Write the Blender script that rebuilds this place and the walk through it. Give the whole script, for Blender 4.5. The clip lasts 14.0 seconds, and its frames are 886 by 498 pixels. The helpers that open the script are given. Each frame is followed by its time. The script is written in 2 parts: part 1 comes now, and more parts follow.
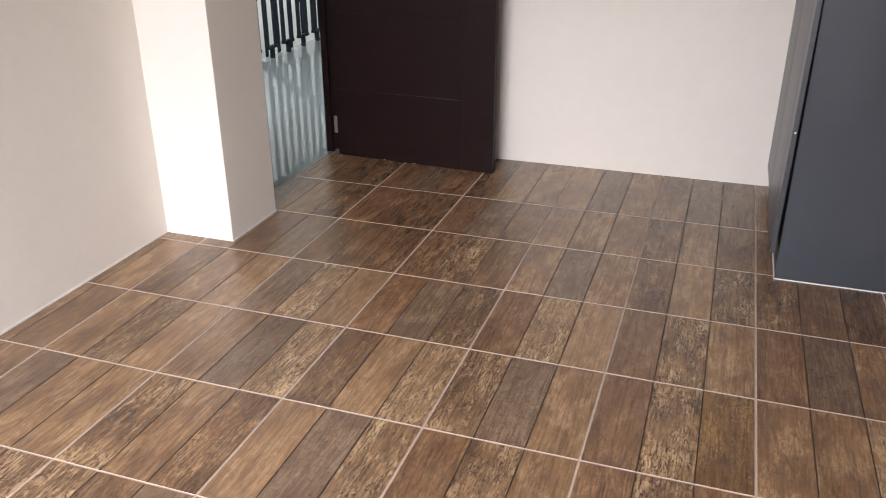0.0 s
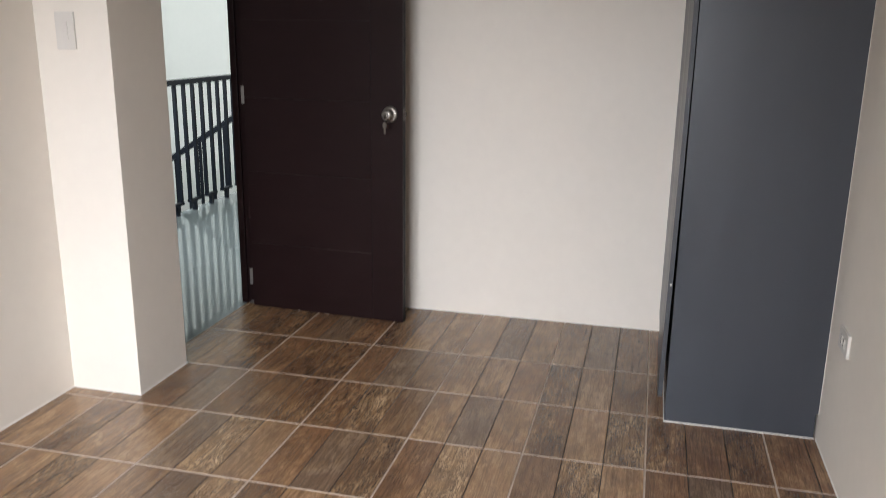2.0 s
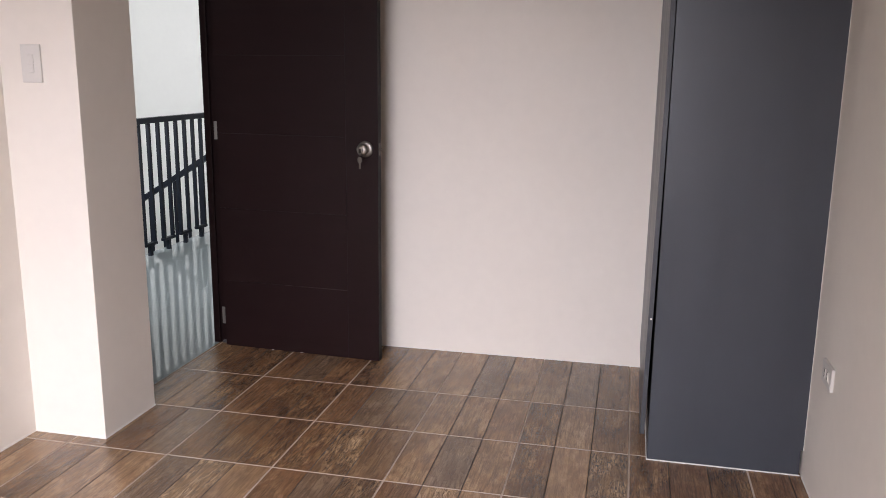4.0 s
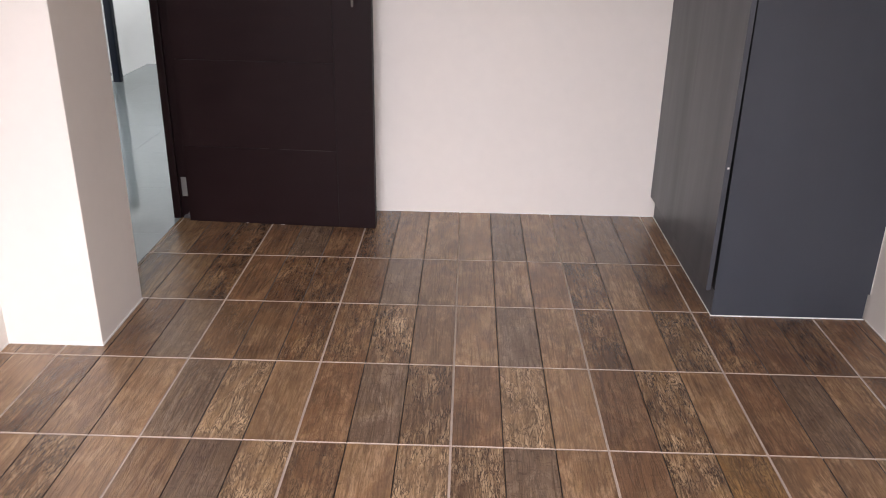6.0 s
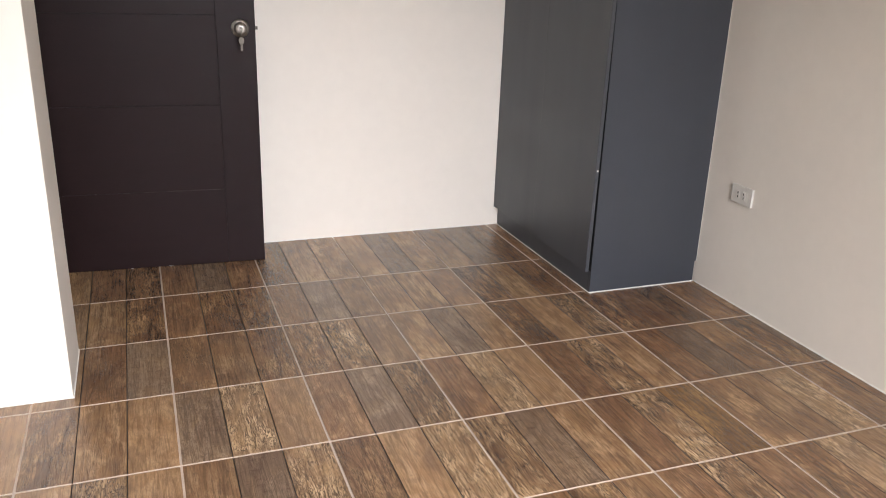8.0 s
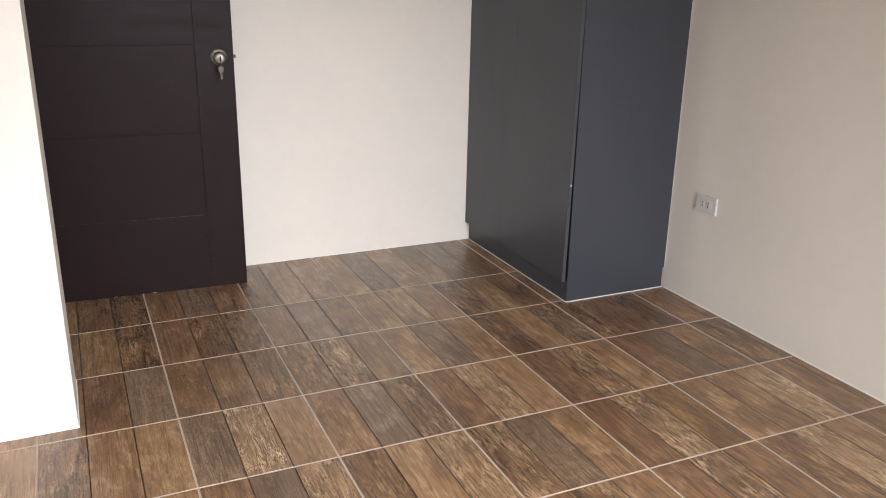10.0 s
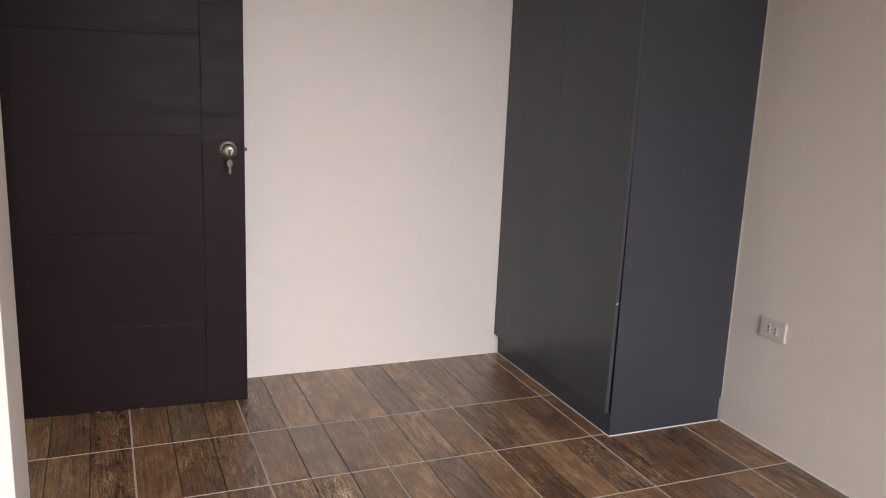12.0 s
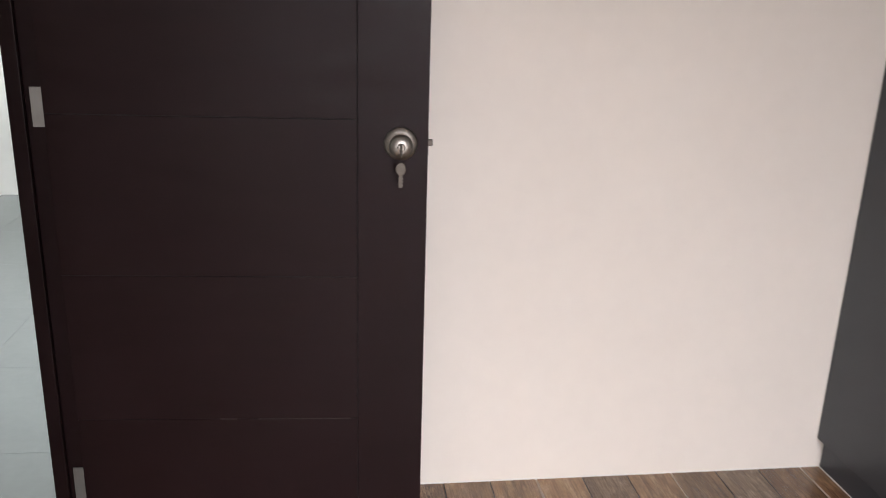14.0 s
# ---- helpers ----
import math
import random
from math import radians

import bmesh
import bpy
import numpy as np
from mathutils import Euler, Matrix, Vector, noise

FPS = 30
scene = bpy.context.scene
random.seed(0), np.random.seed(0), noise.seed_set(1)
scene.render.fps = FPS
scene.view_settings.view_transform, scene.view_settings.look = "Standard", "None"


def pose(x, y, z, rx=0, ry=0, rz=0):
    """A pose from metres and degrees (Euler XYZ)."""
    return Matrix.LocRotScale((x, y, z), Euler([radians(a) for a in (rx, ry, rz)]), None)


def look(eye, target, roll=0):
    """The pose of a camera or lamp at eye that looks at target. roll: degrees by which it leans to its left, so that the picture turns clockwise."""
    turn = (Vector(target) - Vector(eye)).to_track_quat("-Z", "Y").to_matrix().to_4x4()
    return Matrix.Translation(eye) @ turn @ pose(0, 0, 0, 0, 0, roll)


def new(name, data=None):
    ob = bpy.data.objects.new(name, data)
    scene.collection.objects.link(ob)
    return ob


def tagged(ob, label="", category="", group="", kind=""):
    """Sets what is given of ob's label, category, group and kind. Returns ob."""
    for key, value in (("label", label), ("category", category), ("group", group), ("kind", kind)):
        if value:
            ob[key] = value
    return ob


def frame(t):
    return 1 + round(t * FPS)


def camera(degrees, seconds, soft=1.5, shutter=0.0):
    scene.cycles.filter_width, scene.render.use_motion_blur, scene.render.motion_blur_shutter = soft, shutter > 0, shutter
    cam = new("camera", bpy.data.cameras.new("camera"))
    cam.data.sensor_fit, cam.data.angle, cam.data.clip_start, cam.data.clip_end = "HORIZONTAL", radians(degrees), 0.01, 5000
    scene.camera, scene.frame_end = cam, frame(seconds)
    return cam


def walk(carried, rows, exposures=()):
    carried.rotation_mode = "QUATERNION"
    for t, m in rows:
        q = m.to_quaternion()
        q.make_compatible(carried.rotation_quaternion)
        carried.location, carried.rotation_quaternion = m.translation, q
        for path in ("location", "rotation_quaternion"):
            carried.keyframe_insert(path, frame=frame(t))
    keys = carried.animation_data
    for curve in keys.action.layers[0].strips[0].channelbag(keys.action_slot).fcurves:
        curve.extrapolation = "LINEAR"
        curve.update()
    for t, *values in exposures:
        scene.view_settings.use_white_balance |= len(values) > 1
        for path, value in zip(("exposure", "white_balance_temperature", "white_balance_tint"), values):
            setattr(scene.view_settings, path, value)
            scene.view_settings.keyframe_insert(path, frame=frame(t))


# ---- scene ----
cam = camera(56.3, 14.0, soft=0.9, shutter=0.2)
PATH = [
    (0, (-0.191, -2.026, 1.296), (-0.782, -0.306, 0.464), -0.2),
    (0.5, (-0.075, -2.054, 1.282), (-0.602, -0.31, 0.458), -0.2),
    (1, (-0.054, -2.095, 1.277), (-0.554, -0.342, 0.453), 0.1),
    (1.5, (-0.036, -2.105, 1.313), (-0.537, -0.316, 0.572), 0.1),
    (2, (-0.058, -2.115, 1.379), (-0.527, -0.239, 0.868), 0.7),
    (2.2, (-0.028, -2.11, 1.377), (-0.504, -0.208, 0.982), 0.5),
    (4.3, (-0.075, -2.045, 1.331), (-0.476, -0.134, 0.901), 0.8),
    (4.5, (-0.169, -2.036, 1.312), (-0.512, -0.141, 0.772), 1.3),
    (5, (-0.398, -2.017, 1.292), (-0.581, -0.15, 0.6), 1.1),
    (5.5, (-0.582, -1.94, 1.274), (-0.714, -0.096, 0.511), 1.0),
    (6, (-0.784, -1.767, 1.278), (-0.835, 0.08, 0.513), 0.8),
    (6.5, (-1.077, -1.722, 1.274), (-0.706, 0.094, 0.524), 2.8),
    (7, (-1.279, -1.795, 1.263), (-0.723, -0.015, 0.54), 1.5),
    (7.5, (-1.458, -1.953, 1.283), (-0.839, -0.188, 0.576), 1.8),
    (8, (-1.635, -2.002, 1.305), (-0.975, -0.235, 0.638), 1.9),
    (8.2, (-1.704, -2.013, 1.318), (-0.986, -0.254, 0.693), 1.6),
    (10.3, (-1.818, -2.04, 1.361), (-1.018, -0.318, 0.731), 1.4),
    (10.5, (-1.809, -2.041, 1.371), (-1.004, -0.282, 0.865), 1.4),
    (11, (-1.832, -2.024, 1.406), (-1.009, -0.228, 1.091), 1.4),
    (11.5, (-1.795, -1.92, 1.385), (-0.996, -0.112, 1.076), 1.4),
    (12, (-1.66, -1.652, 1.343), (-0.91, 0.152, 0.911), 2.3),
    (12.5, (-1.58, -1.321, 1.324), (-0.922, 0.497, 0.81), 2.9),
    (13, (-1.555, -0.975, 1.331), (-0.942, 0.853, 0.8), 2.4),
    (13.5, (-1.456, -0.625, 1.307), (-0.962, 1.236, 0.767), 0.6),
    (14, (-1.364, -0.269, 1.315), (-1.112, 1.627, 0.732), 1.7),
]
EXPOSURES = [
    (0.0, -0.13, 6560, 12), (0.5, -0.19, 6530, 12), (1.4, -0.22, 6500, 9), (2.0, -0.24, 6470, 7), (2.2, -0.24, 6470, 8), (4.3, -0.26, 6570, 18), (5.0, -0.24, 6550, 20), (6.1, -0.22, 6550, 16), (6.5, -0.18, 6560, 12), (7.0, 0.02, 6560, 9),
    (7.5, 0.13, 6590, 9), (8.2, 0.06, 6620, 9), (10.3, -0.03, 6580, 8), (11.0, -0.3, 6790, 10), (11.6, -0.3, 6770, 11), (12.1, -0.23, 6680, 16), (12.5, 0.02, 6660, 15), (13.5, 0.04, 6660, 14), (14.0, -0.06, 6740, 13),
]
walk(cam, [(t, look(eye, target, roll)) for t, eye, target, roll in PATH], EXPOSURES)

# ---- world and daylight ----
world = bpy.data.worlds.new("sky")
scene.world = world
world.use_nodes = True
wn = world.node_tree
sky = wn.nodes.new("ShaderNodeTexSky")
sky.sky_type, sky.sun_disc = "NISHITA", False
sky.sun_elevation, sky.sun_rotation = radians(52), radians(120)
wn.nodes["Background"].inputs["Strength"].default_value = 0.1
wn.links.new(sky.outputs[0], wn.nodes["Background"].inputs["Color"])


def window_light(name, m, w, h, power, colour, spread=180):
    """Sky light that enters by a window's opening."""
    data = bpy.data.lights.new(name, "AREA")
    data.shape, data.size, data.size_y, data.energy, data.color = "RECTANGLE", w, h, power, colour
    data.spread = radians(spread)
    ob = new(name, data)
    ob.matrix_world = m
    return ob


ROOM_W, ROOM_E, ROOM_N, ROOM_S, CEIL = -2.198, 0.58, 1.757, -3.4, 2.6
window_light("window_daylight", pose(-0.95, ROOM_S - 0.05, 1.45, 90 - 31, 0, 4), 1.7, 1.7, 70, (0.91, 0.93, 1.0), 86)
window_light("stairwell_daylight", look((-4.2, 1.45, 1.7), (-4.0, 5.3, 1.7)), 1.0, 1.3, 80, (0.955, 0.985, 1.0))

# ---- materials ----


def material(name):
    m = bpy.data.materials.new(name)
    m.use_nodes = True
    nt = m.node_tree
    return m, nt, nt.nodes["Principled BSDF"]


def node(nt, kind, links=(), **values):
    n = nt.nodes.new(kind)
    for key, value in values.items():
        if key == "operation":
            n.operation = value
        elif key == "data_type":
            n.data_type = value
        elif key == "blend_type":
            n.blend_type = value
        elif key == "attribute_name":
            n.attribute_name = value
        elif key == "noise_dimensions":
            n.noise_dimensions = value
        else:
            n.inputs[key].default_value = value
    for source, target in links:
        nt.links.new(source, n.inputs[target])
    return n


def ramp(nt, fac, stops):
    n = nt.nodes.new("ShaderNodeValToRGB")
    el = n.color_ramp.elements
    while len(el) < len(stops):
        el.new(0.5)
    for e, (p, c) in zip(el, stops):
        e.position, e.color = p, (*c, 1) if len(c) == 3 else c
    nt.links.new(fac, n.inputs[0])
    return n


def mix(nt, fac, a, b, blend="MIX"):
    """A colour mix; fac, a and b are sockets or values."""
    n = nt.nodes.new("ShaderNodeMix")
    n.data_type, n.blend_type = "RGBA", blend
    for value, i in ((fac, 0), (a, 6), (b, 7)):
        if isinstance(value, bpy.types.NodeSocket):
            nt.links.new(value, n.inputs[i])
        else:
            n.inputs[i].default_value = value if i == 0 else (*value, 1)
    return n.outputs[2]


def math_node(nt, op, a, b=0.0):
    n = nt.nodes.new("ShaderNodeMath")
    n.operation = op
    for i, value in enumerate((a, b)):
        if isinstance(value, bpy.types.NodeSocket):
            nt.links.new(value, n.inputs[i])
        else:
            n.inputs[i].default_value = value
    return n.outputs[0]


def scaled(nt, source, scale, shift=None):
    n = node(nt, "ShaderNodeMapping", [(source, "Vector")], Scale=scale)
    if shift is not None:
        nt.links.new(shift, n.inputs["Location"])
    return n.outputs[0]


def noise_fac(nt, vec, scale, detail=3.0, rough=0.5, distortion=0.0):
    return node(nt, "ShaderNodeTexNoise", [(vec, "Vector")], Scale=scale, Detail=detail, Roughness=rough, Distortion=distortion).outputs["Fac"]


def bump(nt, bsdf, height, strength, distance):
    n = node(nt, "ShaderNodeBump", [(height, "Height")], Strength=strength, Distance=distance)
    nt.links.new(n.outputs[0], bsdf.inputs["Normal"])


def coords(nt, which="Object"):
    return nt.nodes.new("ShaderNodeTexCoord").outputs[which]


def plain(name, colour, rough=0.5, metal=0.0, gloss=0.5, vary=0.12, scale=9.0, relief=0.0, relief_scale=150.0, stretch=(1, 1, 1)):
    """One colour with cloudy variation, grain and fine relief."""
    m, nt, b = material(name)
    co = scaled(nt, coords(nt), stretch)
    cloud = noise_fac(nt, co, scale, 4)
    fine = noise_fac(nt, co, scale * 11, 3)
    both = math_node(nt, "ADD", math_node(nt, "MULTIPLY", cloud, 0.65), math_node(nt, "MULTIPLY", fine, 0.35))
    lo, hi = [c * (1 - vary) for c in colour], [min(1, c * (1 + vary)) for c in colour]
    c = ramp(nt, both, [(0.3, lo), (0.7, hi)])
    nt.links.new(c.outputs[0], b.inputs["Base Color"])
    r = ramp(nt, cloud, [(0.3, [max(0, rough - 0.06)] * 3), (0.7, [min(1, rough + 0.06)] * 3)])
    nt.links.new(r.outputs[0], b.inputs["Roughness"])
    b.inputs["Metallic"].default_value, b.inputs["Specular IOR Level"].default_value = metal, gloss
    if relief:
        bump(nt, b, noise_fac(nt, co, relief_scale, 4), relief, 0.002)
    return m


def plank_tile():
    """Glazed tile printed as weathered planks: the face attribute 'tone' picks the plank's print."""
    m, nt, b = material("plank_tile_glaze")
    info = nt.nodes.new("ShaderNodeObjectInfo")
    tone = node(nt, "ShaderNodeAttribute", attribute_name="tone").outputs["Fac"]
    which = node(nt, "ShaderNodeAttribute", attribute_name="plank").outputs["Fac"]
    seed = math_node(nt, "ADD", math_node(nt, "MULTIPLY", info.outputs["Random"], 83.0), math_node(nt, "MULTIPLY", which, 7.3))
    shift = node(nt, "ShaderNodeCombineXYZ", [(seed, "X"), (seed, "Y")]).outputs[0]
    co = coords(nt)

    def grain_noise(sx, sy, detail, rough, distortion):
        return noise_fac(nt, scaled(nt, co, (sx, sy, 1), shift), 1.0, detail, rough, distortion)

    def curve(fac, *stops):
        return ramp(nt, fac, [(p, (v, v, v)) for p, v in stops]).outputs[0]

    def product(*values):
        out = values[0]
        for v in values[1:]:
            out = math_node(nt, "MULTIPLY", out, v)
        return out

    def hairlines(sx, sy, width, detail, distortion):
        """Thin broken lines along the grain."""
        off = math_node(nt, "ABSOLUTE", math_node(nt, "SUBTRACT", grain_noise(sx, sy, detail, 0.6, distortion), 0.5))
        return curve(off, (width * 0.3, 1), (width, 0))

    cloud = grain_noise(8, 4, 4, 0.6, 0.7)
    sallow = grain_noise(16, 6.5, 4, 0.6, 0.8)
    ashen = grain_noise(12, 5, 4, 0.6, 0.8)
    patch = grain_noise(13, 7, 6, 0.68, 0.9)
    streak = grain_noise(30, 2.6, 6, 0.7, 0.6)
    grain = grain_noise(150, 7, 4, 0.65, 0.8)
    saw = grain_noise(30, 120, 5, 0.7, 0.8)
    flake = grain_noise(70, 11, 4, 0.62, 1.2)
    cracks = hairlines(88, 11, 0.036, 2, 0.7)
    chips = hairlines(70, 19, 0.034, 2, 1.0)
    veins = hairlines(38, 2.4, 0.040, 3, 0.5)

    # a tan, b brown, c grey, d pale and cracked, e dark-streaked, f amber
    mean = ramp(nt, tone, [(0.0, (0.299, 0.166, 0.081)), (0.2, (0.244, 0.123, 0.059)), (0.4, (0.207, 0.134, 0.084)),
                           (0.6, (0.317, 0.184, 0.092)), (0.8, (0.212, 0.107, 0.051)), (1.0, (0.276, 0.141, 0.046))]).outputs[0]
    light = ramp(nt, tone, [(0.0, (0.499, 0.308, 0.166)), (0.2, (0.420, 0.239, 0.126)), (0.4, (0.347, 0.237, 0.154)),
                            (0.6, (0.714, 0.478, 0.273)), (0.8, (0.504, 0.302, 0.158)), (1.0, (0.525, 0.299, 0.110))]).outputs[0]
    dark = (0.042, 0.022, 0.013)
    shade = (0.085, 0.043, 0.023)
    # share of worn, cracked and sawn print by kind of plank
    worn = curve(tone, (0.0, 0.34), (0.2, 0.38), (0.4, 0.40), (0.6, 1.0), (0.8, 0.72), (1.0, 0.7))
    sawn = curve(tone, (0.1, 0.14), (0.4, 0.48), (0.55, 0.10), (0.8, 0.32))
    smoky = curve(tone, (0.0, 0.42), (0.2, 0.52), (0.4, 0.36), (0.6, 0.60), (0.8, 0.92), (1.0, 0.6))
    bare = curve(patch, (0.36, 0.15), (0.54, 1.0))

    c = mix(nt, product(curve(patch, (0.46, 0), (0.64, 1)), 0.9), mean, light)
    c = mix(nt, product(curve(sallow, (0.48, 0), (0.64, 0.55)), curve(tone, (0.0, 0.8), (0.35, 0.4), (0.6, 1.0))), c, (0.37, 0.225, 0.102))
    c = mix(nt, curve(ashen, (0.34, 0.6), (0.50, 0)), c, (0.165, 0.098, 0.064))
    c = mix(nt, product(curve(cloud, (0.34, 1), (0.54, 0)), smoky), c, shade)
    c = mix(nt, product(curve(streak, (0.30, 0.95), (0.50, 0)), smoky), c, shade)
    c = mix(nt, curve(grain, (0.34, 0.36), (0.50, 0)), c, shade)
    c = mix(nt, product(curve(grain, (0.52, 0), (0.66, 0.4)), bare), c, light)
    c = mix(nt, product(curve(flake, (0.52, 0), (0.62, 0.4)), worn, bare), c, light)
    lines = product(math_node(nt, "MAXIMUM", cracks, math_node(nt, "MULTIPLY", chips, 0.9)), worn, bare)
    c = mix(nt, product(lines, 0.95), c, dark)
    c = mix(nt, product(veins, 0.32), c, dark)
    c = mix(nt, product(curve(saw, (0.34, 1), (0.45, 0)), sawn), c, dark)
    # each plank a little darker, greyer or paler than the next
    lot = nt.nodes.new("ShaderNodeTexWhiteNoise")
    lot.noise_dimensions = "1D"
    nt.links.new(seed, lot.inputs["W"])
    c = mix(nt, curve(lot.outputs["Value"], (0.0, 0.34), (0.5, 0.0)), c, (0.090, 0.052, 0.033))
    c = mix(nt, curve(lot.outputs["Value"], (0.6, 0.0), (1.0, 0.20)), c, light)
    nt.links.new(c, b.inputs["Base Color"])
    nt.links.new(curve(patch, (0.3, 0.25), (0.7, 0.17)), b.inputs["Roughness"])
    b.inputs["IOR"].default_value = 1.68
    height = math_node(nt, "SUBTRACT", math_node(nt, "MULTIPLY", grain, 0.5), math_node(nt, "ADD", lines, math_node(nt, "MULTIPLY", veins, 0.4)))
    bump(nt, b, height, 0.55, 0.0014)
    return m


PLANK = plank_tile()
GROOVE = plain("tile_groove", (0.034, 0.022, 0.016), 0.35)
GROUT = plain("beige_grout", (0.47, 0.365, 0.29), 0.75, vary=0.2, scale=14, relief=0.3)
PAINT = plain("white_wall_paint", (0.79, 0.735, 0.662), 0.6, vary=0.03, scale=2.0, relief=0.12, relief_scale=90)
CEILING = plain("white_ceiling_paint", (0.8, 0.79, 0.77), 0.8, vary=0.02)
HALL_PAINT = plain("hall_wall_paint", (0.80, 0.81, 0.79), 0.6, vary=0.02, scale=2.5, relief=0.1, relief_scale=90)
CAULK = plain("white_caulk", (0.80, 0.77, 0.72), 0.7, vary=0.08, scale=30)
ESPRESSO = plain("espresso_stained_wood", (0.0135, 0.0056, 0.0058), 0.43, gloss=0.12, vary=0.12, scale=5, stretch=(1, 1, 5))
SMEAR = plain("smeared_filler", (0.11, 0.10, 0.10), 0.8, vary=0.5, scale=70)
GROOVE_HIGHLIGHT = plain("groove_highlight_tint", (0.05, 0.036, 0.033), 0.6, vary=0.3, scale=60)
ESPRESSO_GROOVE = plain("espresso_groove", (0.012, 0.009, 0.009), 0.6, gloss=0.2)
SLATE = plain("slate_grey_laminate", (0.0425, 0.0472, 0.0585), 0.36, gloss=0.48, vary=0.03, scale=3, relief=0.012, relief_scale=200, stretch=(3, 3, 0.4))
EDGE = plain("grey_edge_band", (0.048, 0.052, 0.060), 0.5)
CARCASS_GAP_SHADE = plain("dark_carcass_and_gap_shade", (0.012, 0.012, 0.013), 0.7)
NICKEL = plain("satin_nickel", (0.30, 0.275, 0.25), 0.42, metal=1.0, vary=0.08, scale=40)
BRASS = plain("dull_key_metal", (0.12, 0.105, 0.09), 0.55, metal=1.0)
BRONZE = plain("dark_bronze", (0.10, 0.085, 0.075), 0.4, metal=1.0)
STEEL = plain("brushed_hinge_steel", (0.33, 0.305, 0.285), 0.5, metal=1.0, vary=0.1, scale=60)
PLASTIC = plain("white_switch_plastic", (0.67, 0.64, 0.595), 0.35, vary=0.03)
SLOT = plain("dark_slot", (0.02, 0.02, 0.02), 0.6)
RAIL = plain("navy_black_rail_paint", (0.006, 0.009, 0.017), 0.45, gloss=0.2, vary=0.2, scale=20)
HALL_TILE = plain("polished_white_tile", (0.315, 0.362, 0.378), 0.05, vary=0.05, scale=3, gloss=0.9)
HALL_GROUT = plain("pale_grout", (0.42, 0.46, 0.46), 0.5)
ALUMINIUM = plain("white_aluminium", (0.75, 0.75, 0.74), 0.4)
GLASS, gnt, gb = material("window_glass")
gb.inputs["Transmission Weight"].default_value, gb.inputs["Roughness"].default_value, gb.inputs["IOR"].default_value = 1.0, 0.0, 1.45

# ---- mesh helpers ----


def box(bm, x0, x1, y0, y1, z0, z1, bevel=0.0, mat=0):
    vs = bmesh.ops.create_cube(bm, size=1.0, matrix=Matrix.Translation(((x0 + x1) / 2, (y0 + y1) / 2, (z0 + z1) / 2)) @ Matrix.Diagonal((x1 - x0, y1 - y0, z1 - z0, 1)))["verts"]
    faces = {f for v in vs for f in v.link_faces}
    for f in faces:
        f.material_index = mat
    if bevel:
        edges = list({e for v in vs for e in v.link_edges})
        bmesh.ops.bevel(bm, geom=edges, offset=bevel, segments=2, profile=0.6, affect="EDGES")
    return bm


def boxes(*args, bevel=0.0):
    bm = bmesh.new()
    for a in args:
        box(bm, *a, bevel=bevel)
    return bm


def turned(profile, segments=32):
    """A solid turned about z from (radius, z) steps."""
    bm = bmesh.new()
    rings = []
    for r, z in profile:
        rings.append([bm.verts.new((r * math.cos(a), r * math.sin(a), z)) for a in (2 * math.pi * k / segments for k in range(segments))])
    for a, b in zip(rings, rings[1:]):
        for k in range(segments):
            bm.faces.new((a[k], a[(k + 1) % segments], b[(k + 1) % segments], b[k])).smooth = True
    bm.faces.new(rings[0][::-1])
    bm.faces.new(rings[-1])
    return bm


def mesh_of(name, bm, *mats):
    me = bpy.data.meshes.new(name)
    bmesh.ops.recalc_face_normals(bm, faces=bm.faces)
    bm.to_mesh(me)
    bm.free()
    for m in mats:
        me.materials.append(m)
    return me


def part(name, bm, mat, parent=None, label="", at=None):
    """One mesh object, under a thing or a part where one is given."""
    ob = new(name, mesh_of(name, bm, *(mat if isinstance(mat, (list, tuple)) else (mat,))))
    if at is not None:
        ob.matrix_basis = at
    ob.parent = parent
    return tagged(ob, label)


def structure(name, bm, mat, label, category):
    return tagged(part(name, bm, mat), label, category, kind="structure")


def empty(name, m, label, category, group="", kind=""):
    ob = new(name)
    ob.empty_display_size = 0.05
    ob.matrix_basis = m
    return tagged(ob, label, category, group, kind)


# ---- room shell ----
T = 0.15
PIER_X, PIER_S, PIER_N = -1.9, 0.465, 0.797
FRAME_X0, FRAME_X1 = -2.057, -1.98
DOOR_N = 1.611
structure("wall_north", boxes((-2.045, ROOM_E + T, ROOM_N, ROOM_N + T, -0.1, CEIL)), PAINT, "plain white painted wall behind the open door", "wall")
structure("wall_east", boxes((ROOM_E, ROOM_E + T, ROOM_S - T, ROOM_N, -0.1, CEIL)), PAINT, "plain off-white painted wall beside the wardrobe", "wall")
structure("wall_west", boxes((ROOM_W - T, ROOM_W, ROOM_S - T, PIER_S, -0.1, CEIL)), PAINT, "plain white painted wall ending at a pier", "wall")
structure("wall_pier", boxes((ROOM_W - T + 0.02, PIER_X, PIER_S, PIER_N, -0.1, CEIL), bevel=0.003), PAINT, "white painted pier projecting beside the doorway", "wall")
structure("wall_doorway", boxes((-2.045, PIER_X - 0.06, PIER_N, DOOR_N + 0.04, 2.15, CEIL), (-2.045, PIER_X - 0.06, DOOR_N + 0.04, ROOM_N, -0.1, CEIL)), PAINT,
          "white painted wall round the doorway", "wall")
WX0, WX1, WZ0, WZ1 = -1.95, -0.05, 0.4, 2.4
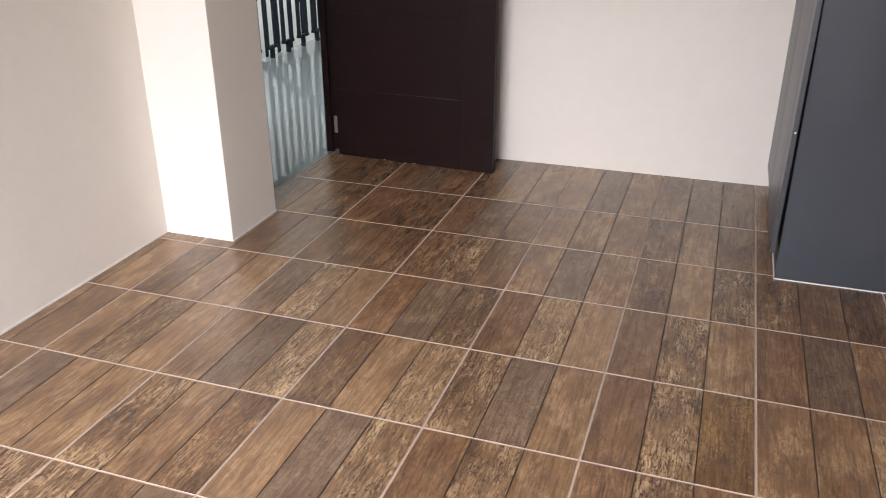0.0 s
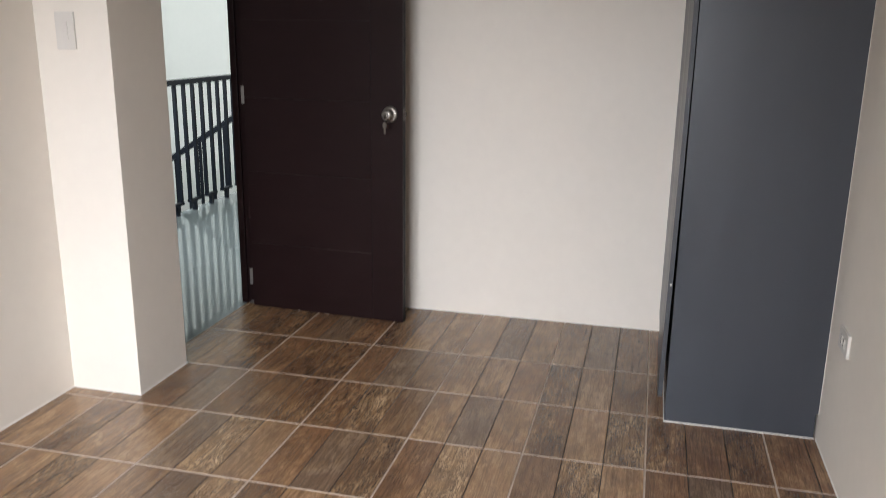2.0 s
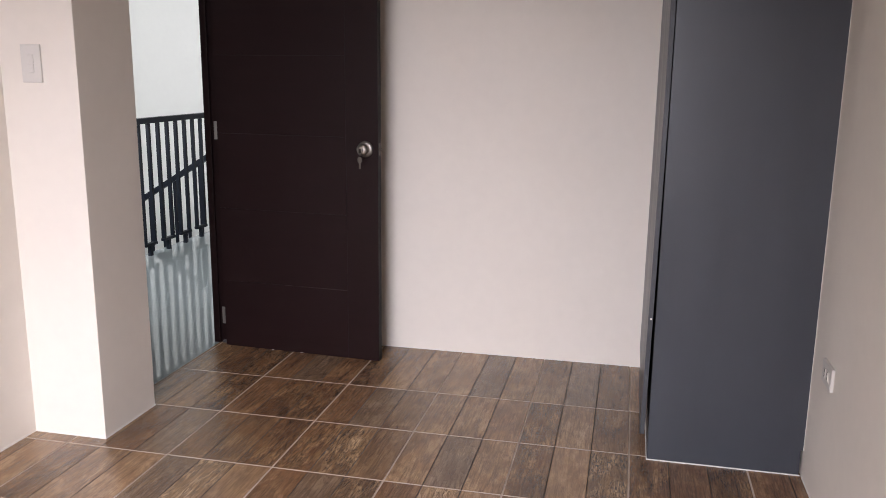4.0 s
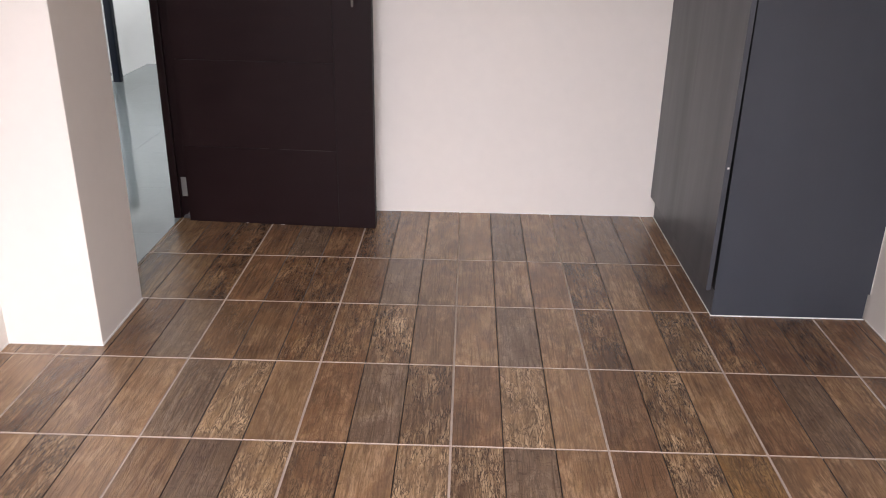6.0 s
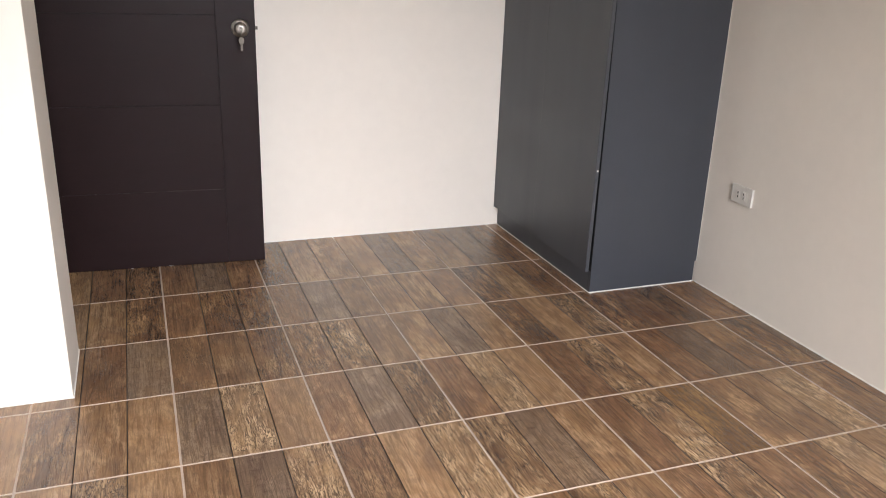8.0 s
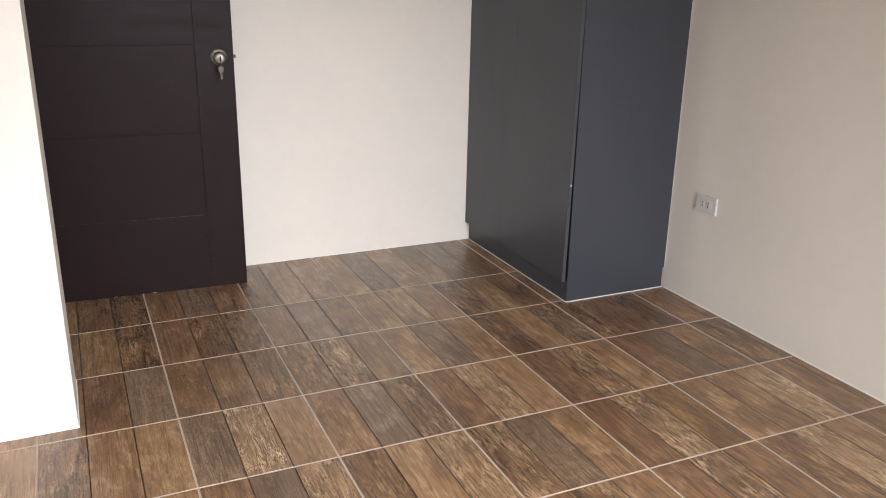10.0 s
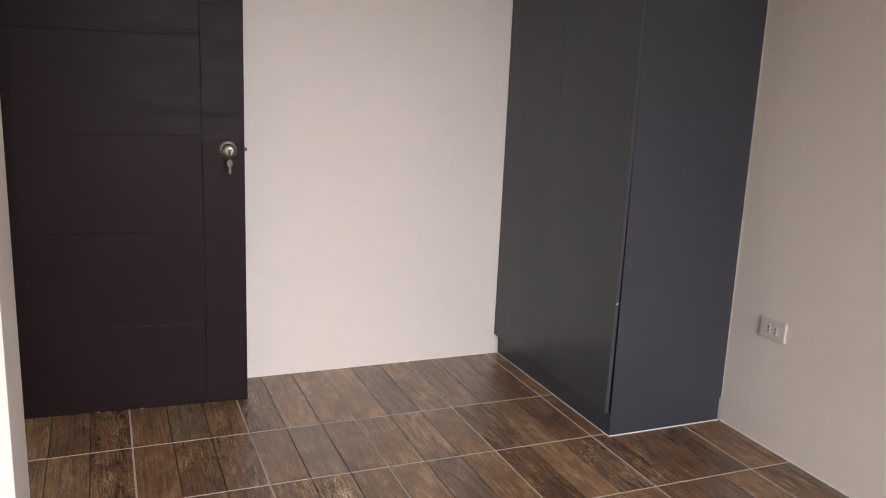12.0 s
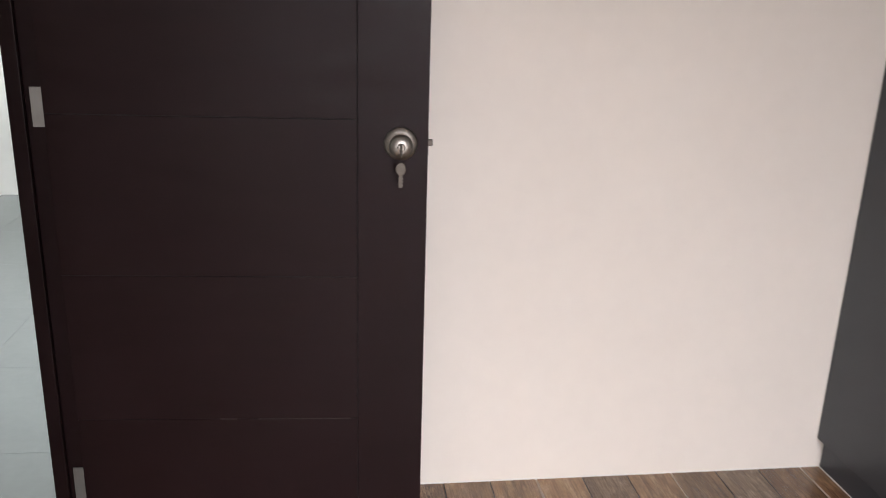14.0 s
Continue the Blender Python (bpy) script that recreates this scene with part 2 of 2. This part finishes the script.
structure("wall_south", boxes((ROOM_W, WX0, ROOM_S - T, ROOM_S, -0.1, CEIL), (WX1, ROOM_E, ROOM_S - T, ROOM_S, -0.1, CEIL),
                              (WX0, WX1, ROOM_S - T, ROOM_S, -0.1, WZ0), (WX0, WX1, ROOM_S - T, ROOM_S, WZ1, CEIL)), PAINT, "white painted wall with a wide window", "wall")
structure("ceiling", boxes((-5.1, ROOM_E + T, ROOM_S - T, 5.5, CEIL, CEIL + 0.12)), CEILING, "plain white painted ceiling", "ceiling")
window = empty("window_1", pose(0, 0, 0), "wide aluminium window with clear glass", "window", kind="structure")
part("window_frame", boxes((WX0, WX1, ROOM_S - 0.12, ROOM_S - 0.06, WZ0, WZ0 + 0.05), (WX0, WX1, ROOM_S - 0.12, ROOM_S - 0.06, WZ1 - 0.05, WZ1), (WX0, WX0 + 0.05, ROOM_S - 0.12, ROOM_S - 0.06, WZ0 + 0.05, WZ1 - 0.05),
                           (WX1 - 0.05, WX1, ROOM_S - 0.12, ROOM_S - 0.06, WZ0 + 0.05, WZ1 - 0.05), (-1.03, -0.97, ROOM_S - 0.12, ROOM_S - 0.06, WZ0 + 0.05, WZ1 - 0.05)), ALUMINIUM, window)
for x0, x1 in ((WX0 + 0.05, -1.03), (-0.97, WX1 - 0.05)):
    part("pane", boxes((x0, x1, ROOM_S - 0.094, ROOM_S - 0.088, WZ0 + 0.05, WZ1 - 0.05)), GLASS, window).visible_shadow = False

# white filler along the foot of the walls
structure("baseboard", boxes((ROOM_W, ROOM_W + 0.0032, ROOM_S, PIER_S, 0, 0.005), (ROOM_W + 0.0032, PIER_X + 0.0032, PIER_S - 0.0032, PIER_S, 0, 0.005),
                             (PIER_X, PIER_X + 0.0032, PIER_S, PIER_N, 0, 0.005), (PIER_X - 0.06, 0.05, ROOM_N - 0.002, ROOM_N, 0, 0.004),
                             (ROOM_E - 0.003, ROOM_E, ROOM_S, 0.775, 0, 0.004)), CAULK, "thin white filler line along the wall foot", "trim")

# ---- door frame and door ----
door_frame = empty("door_frame", pose(0, 0, 0), "dark espresso wooden door frame in the doorway", "door frame", kind="structure")
FX = -2.025
part("jamb", boxes((FRAME_X0, FX, DOOR_N - 0.012, DOOR_N + 0.045, 0, 2.14), (FX + 0.001, FRAME_X1, DOOR_N, DOOR_N + 0.045, 0, 2.14), bevel=0.002), ESPRESSO, door_frame)
part("jamb", boxes((FRAME_X0, FX, PIER_N - 0.04, PIER_N + 0.016, 0, 2.14), (FX + 0.001, FRAME_X1, PIER_N - 0.04, PIER_N + 0.004, 0, 2.14), bevel=0.002), ESPRESSO, door_frame)
part("head", boxes((FRAME_X0, FX, PIER_N + 0.016, DOOR_N - 0.012, 2.10, 2.148), (FX + 0.001, FRAME_X1, PIER_N + 0.004, DOOR_N, 2.112, 2.148), bevel=0.002), ESPRESSO, door_frame)

LEAF_W, LEAF_H, LEAF_T = 0.812, 2.09, 0.040
door = empty("door_1", pose(-1.976, 1.570, 0.0015, 0, 0, -3.2), "dark espresso panelled wooden door standing open", "door", kind="structure")
part("leaf", boxes((0, LEAF_W, 0.003, LEAF_T, 0, LEAF_H), bevel=0.001), ESPRESSO_GROOVE, door)
STILE = 0.155
part("stile", boxes((LEAF_W - STILE + 0.001, LEAF_W, 0, 0.0045, 0, LEAF_H), bevel=0.0012), ESPRESSO, door)
levels = [0.0] + [0.334 + 0.36 * k for k in range(5)] + [LEAF_H]
for z0, z1 in zip(levels, levels[1:]):
    part("panel", boxes((0.0, LEAF_W - STILE - 0.001, 0, 0.0045, z0 + (0.001 if z0 else 0), z1 - 0.001), bevel=0.0008), ESPRESSO, door)
# the lowest groove's edge catches light: highlight painted as thin paler strips
lip = bmesh.new()
for x0, x1, h in ((0.33, 0.37, 0.0006), (0.42, 0.455, 0.0009), (0.456, 0.52, 0.0007), (0.522, 0.575, 0.0010), (0.576, 0.64, 0.0013)):
    box(lip, x0, x1, -0.0004, 0.003, 0.334 - h, 0.334)
part("worn_lip", lip, GROOVE_HIGHLIGHT, door, "painted highlight along the groove edge")
# chips along the foot of the leaf
for x0, x1 in ((0.249, 0.260), (0.402, 0.420)):
    part("chip", boxes((x0, x1, -0.0005, 0.002, 0.0003, 0.0014)), CAULK, door, "pale chip on the door foot")
# lock: rose, knob, plug and keys on the room side
lock_at = pose(LEAF_W - 0.060, 0, 1.003, 90)
knob = part("knob", turned([(0.037, 0), (0.037, 0.002), (0.034, 0.006), (0.026, 0.008), (0.014, 0.012), (0.0135, 0.022), (0.021, 0.027), (0.0255, 0.035), (0.0255, 0.044), (0.022, 0.050), (0.010, 0.052)]),
            NICKEL, door, "satin nickel round door knob", lock_at)
part("keyhole", turned([(0.0085, 0.0515), (0.0085, 0.0545), (0.006, 0.0555)], 20), STEEL, knob)
key = bmesh.new()
box(key, -0.0012, 0.0012, -0.004, 0.004, 0.055, 0.064)
box(key, -0.0015, 0.0015, -0.012, 0.008, 0.060, 0.082, bevel=0.0012)
part("key", key, BRASS, knob, "small metal key left in the lock")
spare = turned([(0.0100, 0.0676), (0.0112, 0.0682), (0.0112, 0.0694), (0.0100, 0.0700)], 20)
bmesh.ops.transform(spare, matrix=Matrix.Translation((-0.001, -0.043, 0)) @ Matrix.Diagonal((1, 1.32, 1, 1)), verts=spare.verts)
box(spare, -0.005, 0.003, -0.083, -0.056, 0.0679, 0.0697)
for k in range(3):
    box(spare, 0.003, 0.0045, -0.079 + 0.007 * k, -0.076 + 0.007 * k, 0.0680, 0.0696)
part("spare_key", spare, BRASS, knob, "spare key hanging from the key ring")
ring = bmesh.new()
for k in range(16):
    a = 2 * math.pi * k / 16
    bmesh.ops.create_cube(ring, size=1, matrix=Matrix.Translation((0, -0.013 + 0.010 * math.sin(a), 0.070 + 0.010 * math.cos(a))) @ Matrix.Rotation(-a, 4, "X") @ Matrix.Diagonal((0.0015, 0.0045, 0.0015, 1)))
part("key_ring", ring, STEEL, knob)
part("latch", boxes((LEAF_W - 0.001, LEAF_W + 0.011, 0.014, 0.028, 0.996, 1.010), bevel=0.002), BRONZE, door)
part("latch_plate", boxes((LEAF_W - 0.001, LEAF_W + 0.001, 0.009, 0.033, 0.975, 1.031)), BRONZE, door)
part("knob_backside", turned([(0.033, 0), (0.030, 0.008), (0.014, 0.014), (0.014, 0.024), (0.026, 0.036), (0.022, 0.050), (0.005, 0.054)]), NICKEL, door, "", pose(LEAF_W - 0.060, LEAF_T, 1.003, -90))
# hinge leaves on the frame
for z in (0.142, 1.064, 1.94):
    part("hinge", boxes((-2.013, -1.984, DOOR_N - 0.0025, DOOR_N + 0.001, z - 0.043, z + 0.043), bevel=0.0008), STEEL, door_frame, "brushed steel hinge leaf")

# smeared filler at the foot of the hinge jamb
smear = bmesh.new()
box(smear, -2.016, -1.983, DOOR_N - 0.0012, DOOR_N + 0.001, 0.001, 0.034)
bmesh.ops.subdivide_edges(smear, edges=smear.edges[:], cuts=3, use_grid_fill=True)
for v in smear.verts:
    reach = max(0.0, (v.co.x + 2.016) / 0.033)
    v.co.z *= 0.25 + 0.75 * reach ** 1.5 + 0.12 * math.sin(9 * reach)
box(smear, -2.016, -1.986, DOOR_N - 0.014, DOOR_N - 0.0014, 0.0005, 0.004, bevel=0.001)
part("filler", smear, SMEAR, door_frame, "pale grey smear of filler")

# ---- wardrobe ----
WD_X, WD_S, PLINTH = 0.062, 0.783, 0.094
wardrobe = empty("wardrobe", pose(0, 0, 0), "slate grey laminate built-in wardrobe against the white wall", "wardrobe")
part("side_panel", boxes((WD_X, ROOM_E - 0.001, WD_S, WD_S + 0.018, PLINTH, 2.58), (WD_X, ROOM_E - 0.009, WD_S, WD_S + 0.018, 0.001, PLINTH)), SLATE, wardrobe)
part("carcass", boxes((WD_X + 0.002, ROOM_E - 0.002, WD_S + 0.019, ROOM_N - 0.002, PLINTH, 2.58)), CARCASS_GAP_SHADE, wardrobe)
part("plinth", boxes((WD_X, ROOM_E - 0.010, WD_S + 0.0185, ROOM_N - 0.004, 0.001, PLINTH - 0.001), bevel=0.001), SLATE, wardrobe)
SEAM = 1.287
BACK = WD_X - 0.0035


def bowed(bm, swell):
    """Lets a closed door stand off its carcass towards the foot."""
    for z in (0.1, 0.2, 0.3, 0.45, 0.6, 0.8, 1.0, 1.2):
        bmesh.ops.bisect_plane(bm, geom=bm.verts[:] + bm.edges[:] + bm.faces[:], plane_co=(0, 0, z), plane_no=(0, 0, 1))
    for v in bm.verts:
        v.co.x -= swell * max(0.0, 1 - v.co.z / 1.25) ** 1.3
    return bm


for y0, y1, swell in ((WD_S - 0.002, SEAM - 0.0015, 0.011), (SEAM + 0.0015, ROOM_N - 0.003, 0.004)):
    d = part("wardrobe_door", bowed(boxes((-0.016, 0, y0 - y1, 0, 0, 2.47), bevel=0.001), swell), SLATE, wardrobe, "flush grey wardrobe door standing off at the foot",
             pose(BACK, y1, PLINTH + 0.003))
    part("edge_band", bowed(boxes((-0.0155, -0.0005, y0 - y1 - 0.001, y0 - y1 + 0.0005, 0.001, 2.469)), swell), EDGE, d, "lighter grey edge band")
# shade in the slit behind the door, painted as a near-black strip
part("front_edge", boxes((WD_X - 0.0012, WD_X + 0.001, WD_S + 0.001, WD_S + 0.018, PLINTH + 0.001, 2.57)), CARCASS_GAP_SHADE, wardrobe, "dark strip painted as shade in the gap behind the door")
part("edge_chip", boxes((BACK - 0.0160, BACK - 0.0100, WD_S - 0.0045, WD_S - 0.001, 0.520, 0.526)), CAULK, wardrobe, "small white chip on the door edge")
structure("trim", boxes((WD_X - 0.0030, WD_X, WD_S - 0.0030, ROOM_N - 0.004, 0, 0.0022), (WD_X, ROOM_E - 0.004, WD_S - 0.0030, WD_S, 0, 0.0035),
                        (ROOM_E - 0.0016, ROOM_E, WD_S - 0.0012, WD_S, PLINTH, 2.58)), CAULK, "thin white filler line round the wardrobe foot", "trim")

# ---- wall plates ----


def outlet():
    ob = empty("power_outlet", pose(ROOM_E, 0.556, 0.451), "white plastic double power outlet on the wall", "outlet")
    part("plate", boxes((-0.010, 0, -0.060, 0.060, -0.036, 0.036), bevel=0.0025), PLASTIC, ob)
    part("insert", boxes((-0.0106, -0.009, -0.036, 0.036, -0.019, 0.019)), PLASTIC, ob)
    for y in (-0.017, 0.017):
        socket = part("socket", boxes((-0.0128, -0.0104, y - 0.0085, y + 0.0085, -0.0145, 0.0145), bevel=0.0008), PLASTIC, ob)
        for z in (-0.0075, 0.0075):
            part("slot", boxes((-0.0133, -0.0122, y - 0.0022, y + 0.0022, z - 0.0042, z + 0.0042)), SLOT, socket)
    return ob


def light_switch():
    ob = empty("light_switch", pose(-2.07, PIER_S, 1.362), "white plastic wall switch on the pier", "light switch")
    part("plate", boxes((-0.038, 0.038, -0.009, 0, -0.064, 0.064), bevel=0.0025), PLASTIC, ob)
    for z in (-0.016, 0.016):
        part("rocker", boxes((-0.012, 0.012, -0.012, -0.008, z - 0.014, z + 0.014), bevel=0.0015), PLASTIC, ob)
    return ob


outlet()
light_switch()

# ---- stair hall beyond the doorway ----
HW, HN, HS, RX = -4.95, 5.3, 0.81, -3.47
structure("wall_hall_north", boxes((HW, -0.5, HN, HN + T, -3.0, CEIL)), HALL_PAINT, "plain white wall at the end of the stair hall", "wall")
structure("wall_hall_west", boxes((HW - T, HW, HS - T, HN + T, -3.0, CEIL)), HALL_PAINT, "plain white wall of the stairwell", "wall")
structure("wall_hall_east", boxes((-2.045, -1.9, ROOM_N + T, HN, -0.1, CEIL)), HALL_PAINT, "plain white wall of the stair hall", "wall")
structure("wall_hall_south", boxes((RX - 0.05, ROOM_W - T, HS - T, HS, -0.1, CEIL)), HALL_PAINT, "plain white wall closing the stair hall", "wall")
structure("wall_stairwell_south", boxes((HW, -4.75, 1.35, 1.5, -3.0, CEIL), (-3.65, RX - 0.05, 1.35, 1.5, -3.0, CEIL), (-4.75, -3.65, 1.35, 1.5, -3.0, 1.0), (-4.75, -3.65, 1.35, 1.5, 2.4, CEIL)),
          HALL_PAINT, "white stairwell wall with a window opening", "wall")
structure("wall_hall_pier", boxes((RX - 0.2, RX - 0.05, HS, 1.5, -3.0, CEIL)), HALL_PAINT, "plain white wall of the stair hall", "wall")
structure("floor_stairwell", boxes((HW, RX, HS, HN, -3.1, -3.0)), HALL_GROUT, "pale lower floor of the stairwell", "floor")
THRESH = -2.03
hall_floor = structure("floor_hall", boxes((RX - 0.06, THRESH - 0.001, HS, HN, -0.15, -0.0035)), HALL_GROUT, "polished white tile floor of the stair hall", "floor")


def slab_mesh(w, d, mat):
    bm = bmesh.new()
    box(bm, 0, w, 0, d, -0.010, 0)
    return mesh_of("tile", bm, mat)


cache = {}
HT = 0.60
for i in range(3):
    for j in range(9):
        x0, x1 = THRESH - HT * i - HT, THRESH - HT * i - 0.001
        y0, y1 = HS + HT * j, min(HS + HT * j + HT - 0.001, HN)
        x0 = max(x0, RX - 0.06)
        if x1 - x0 < 0.02 or y1 - y0 < 0.02:
            continue
        k = (round(x1 - x0, 4), round(y1 - y0, 4))
        cache[k] = cache.get(k) or slab_mesh(*k, HALL_TILE)
        t = new("tile", cache[k])
        t.matrix_basis = pose(x0, y0, 0.0)
        t.parent = hall_floor

# guard rail of square bars, paired on small feet
rail = empty("guard_rail", pose(RX, 0, 0), "navy-black metal guard rail along the stairwell", "railing")
part("top_rail", boxes((-0.025, 0.025, 1.52, 4.545, 0.965, 1.005), bevel=0.003), RAIL, rail)
for y in (1.545, 4.52):
    part("newel_post", boxes((-0.028, 0.028, y - 0.028, y + 0.028, 0, 0.965), bevel=0.003), RAIL, rail)
bar = mesh_of("baluster", boxes((-0.012, 0.012, -0.012, 0.012, 0.095, 0.965)), RAIL)
foot = mesh_of("foot", boxes((-0.016, 0.016, -0.078, 0.078, 0.075, 0.095), (-0.014, 0.014, -0.014, 0.014, 0, 0.075)), RAIL)
for k in range(11):
    y = 4.30 - 0.25 * k
    for name, me, yy in (("baluster", bar, y - 0.0625), ("baluster", bar, y + 0.0625), ("foot", foot, y)):
        b = new(name, me)
        b.matrix_basis = pose(0, yy, 0)
        b.parent = rail

# flight going down beside the end wall, with its sloping rail
stairs = empty("staircase", pose(RX - 0.06, 4.55, 0), "white tiled stair flight going down", "stairs", kind="structure")
for k in range(5):
    part("step", boxes((-0.27 * (k + 1), -0.27 * k - 0.001, 0, HN - 4.55, -0.18 * (k + 1) - 0.2, -0.18 * (k + 1)), bevel=0.003), HALL_TILE, stairs)
slope = empty("stair_rail", pose(RX, 4.52, 0), "navy-black sloping metal stair rail", "railing")
bm = bmesh.new()
bmesh.ops.create_cube(bm, size=1, matrix=Matrix.Translation((-0.70, 0, 0.71 - 0.70 * 0.61)) @ Matrix.Rotation(-math.atan(0.61), 4, "Y") @ Matrix.Diagonal((1.40 * 1.17, 0.04, 0.045, 1)))
part("handrail", bm, RAIL, slope)
for k in range(1, 11):
    x = -0.125 * k
    part("baluster", boxes((x - 0.011, x + 0.011, -0.011, 0.011, 0.71 + x * 0.61 - 0.82, 0.71 + x * 0.61)), RAIL, slope)

# ---- wood-look floor tiles, three printed planks each ----
P, GAP = 0.403, 0.0046
floor = structure("floor", boxes((ROOM_W - 0.01, ROOM_E + 0.01, ROOM_S - 0.01, ROOM_N + 0.01, -0.12, -0.0022)), GROUT, "brown wood-look plank tile floor with beige grout", "floor")
TONES = "abcdef"


def tile_mesh(x0, x1, y0, y1, tones):
    """A tile or a cut piece of one, in the tile's own coordinates: planks run along y, with a groove between."""
    W, third, g = P - GAP, (P - GAP) / 3, 0.0016
    verts, faces, tone, plank, mats = [], [], [], [], []

    def quad(a, b, c, d, t, p, m):
        n = len(verts)
        verts.extend((a, b, c, d))
        faces.append((n, n + 1, n + 2, n + 3))
        tone.append(t), plank.append(p), mats.append(m)

    for k in range(3):
        a, b = max(x0, third * k), min(x1, third * (k + 1))
        if b - a < 0.004:
            continue
        l = a + (g if a > x0 + 1e-6 else 0.001)
        r = b - (g if b < x1 - 1e-6 else 0.001)
        s, n = y0 + 0.001, y1 - 0.001
        v = TONES.index(tones[k]) / 5
        quad((l, s, 0), (r, s, 0), (r, n, 0), (l, n, 0), v, k, 0)
        for e, f, deep in ((a, l, a > x0 + 1e-6), (r, b, b < x1 - 1e-6)):
            ze, zf = (-0.0018, 0) if e < l else (0, -0.0018)
            quad((e, s, ze), (f, s, zf), (f, n, zf), (e, n, ze), v, k, 1 if deep else 2)
        quad((a, y0, -0.0018), (b, y0, -0.0018), (r, s, 0), (l, s, 0), v, k, 2)
        quad((l, n, 0), (r, n, 0), (b, y1, -0.0018), (a, y1, -0.0018), v, k, 2)
    for a, b in (((x0, y0), (x1, y0)), ((x1, y0), (x1, y1)), ((x1, y1), (x0, y1)), ((x0, y1), (x0, y0))):
        quad((*a, -0.009), (*b, -0.009), (*b, -0.0018), (*a, -0.0018), 0, 0, 0)
    me = bpy.data.meshes.new("tile")
    me.from_pydata(verts, [], faces)
    for name, values in (("tone", tone), ("plank", plank)):
        me.attributes.new(name, "FLOAT", "FACE").data.foreach_set("value", np.array(values, dtype=np.float32))
    me.materials.append(PLANK), me.materials.append(GROOVE), me.materials.append(GROUT)
    me.polygons.foreach_set("material_index", mats)
    return me


# the print of each plank, row by row from the west wall: a tan, b brown, c grey, d pale and cracked, e dark-streaked, f amber
PRINTS = {
    3: "aaa abe bcb eaa aca acb bbb bbb",
    2: "aaa aae bee bca aab eab bbb bbb",
    1: "aaa abc eae eda aca ead ebe bbb",
    0: "aaa eaa cda bcd bda bda bce eca",
    -1: "aaa ada acd ead dca bdf ead abb",
    -2: "aaa caa dae acd bda bdb eda bab",
}
tiles = {}
pick = random.Random(5)
for i in range(-6, 2):
    for j in range(-11, 4):
        ox, oy = P * i + GAP / 2, P * j + GAP / 2
        west = ROOM_W if j < 2 else THRESH
        tones = "".join(pick.choices(TONES[:5], weights=(5, 4, 2, 3, 3), k=3))
        if j in PRINTS:
            tones = PRINTS[j].split()[i + 6]
        x0, x1 = max(0, west - ox), min(P - GAP, ROOM_E - ox)
        y0, y1 = max(0, ROOM_S - oy), P - GAP if j < 3 else ROOM_N - oy
        if x1 - x0 < 0.01 or y1 - y0 < 0.01:
            continue
        k = (round(x0, 4), round(x1, 4), round(y0, 4), round(y1, 4), tones)
        tiles[k] = tiles.get(k) or tile_mesh(*k)
        t = new("tile", tiles[k])
        t.matrix_basis = pose(ox, oy, 0)
        t.parent = floor
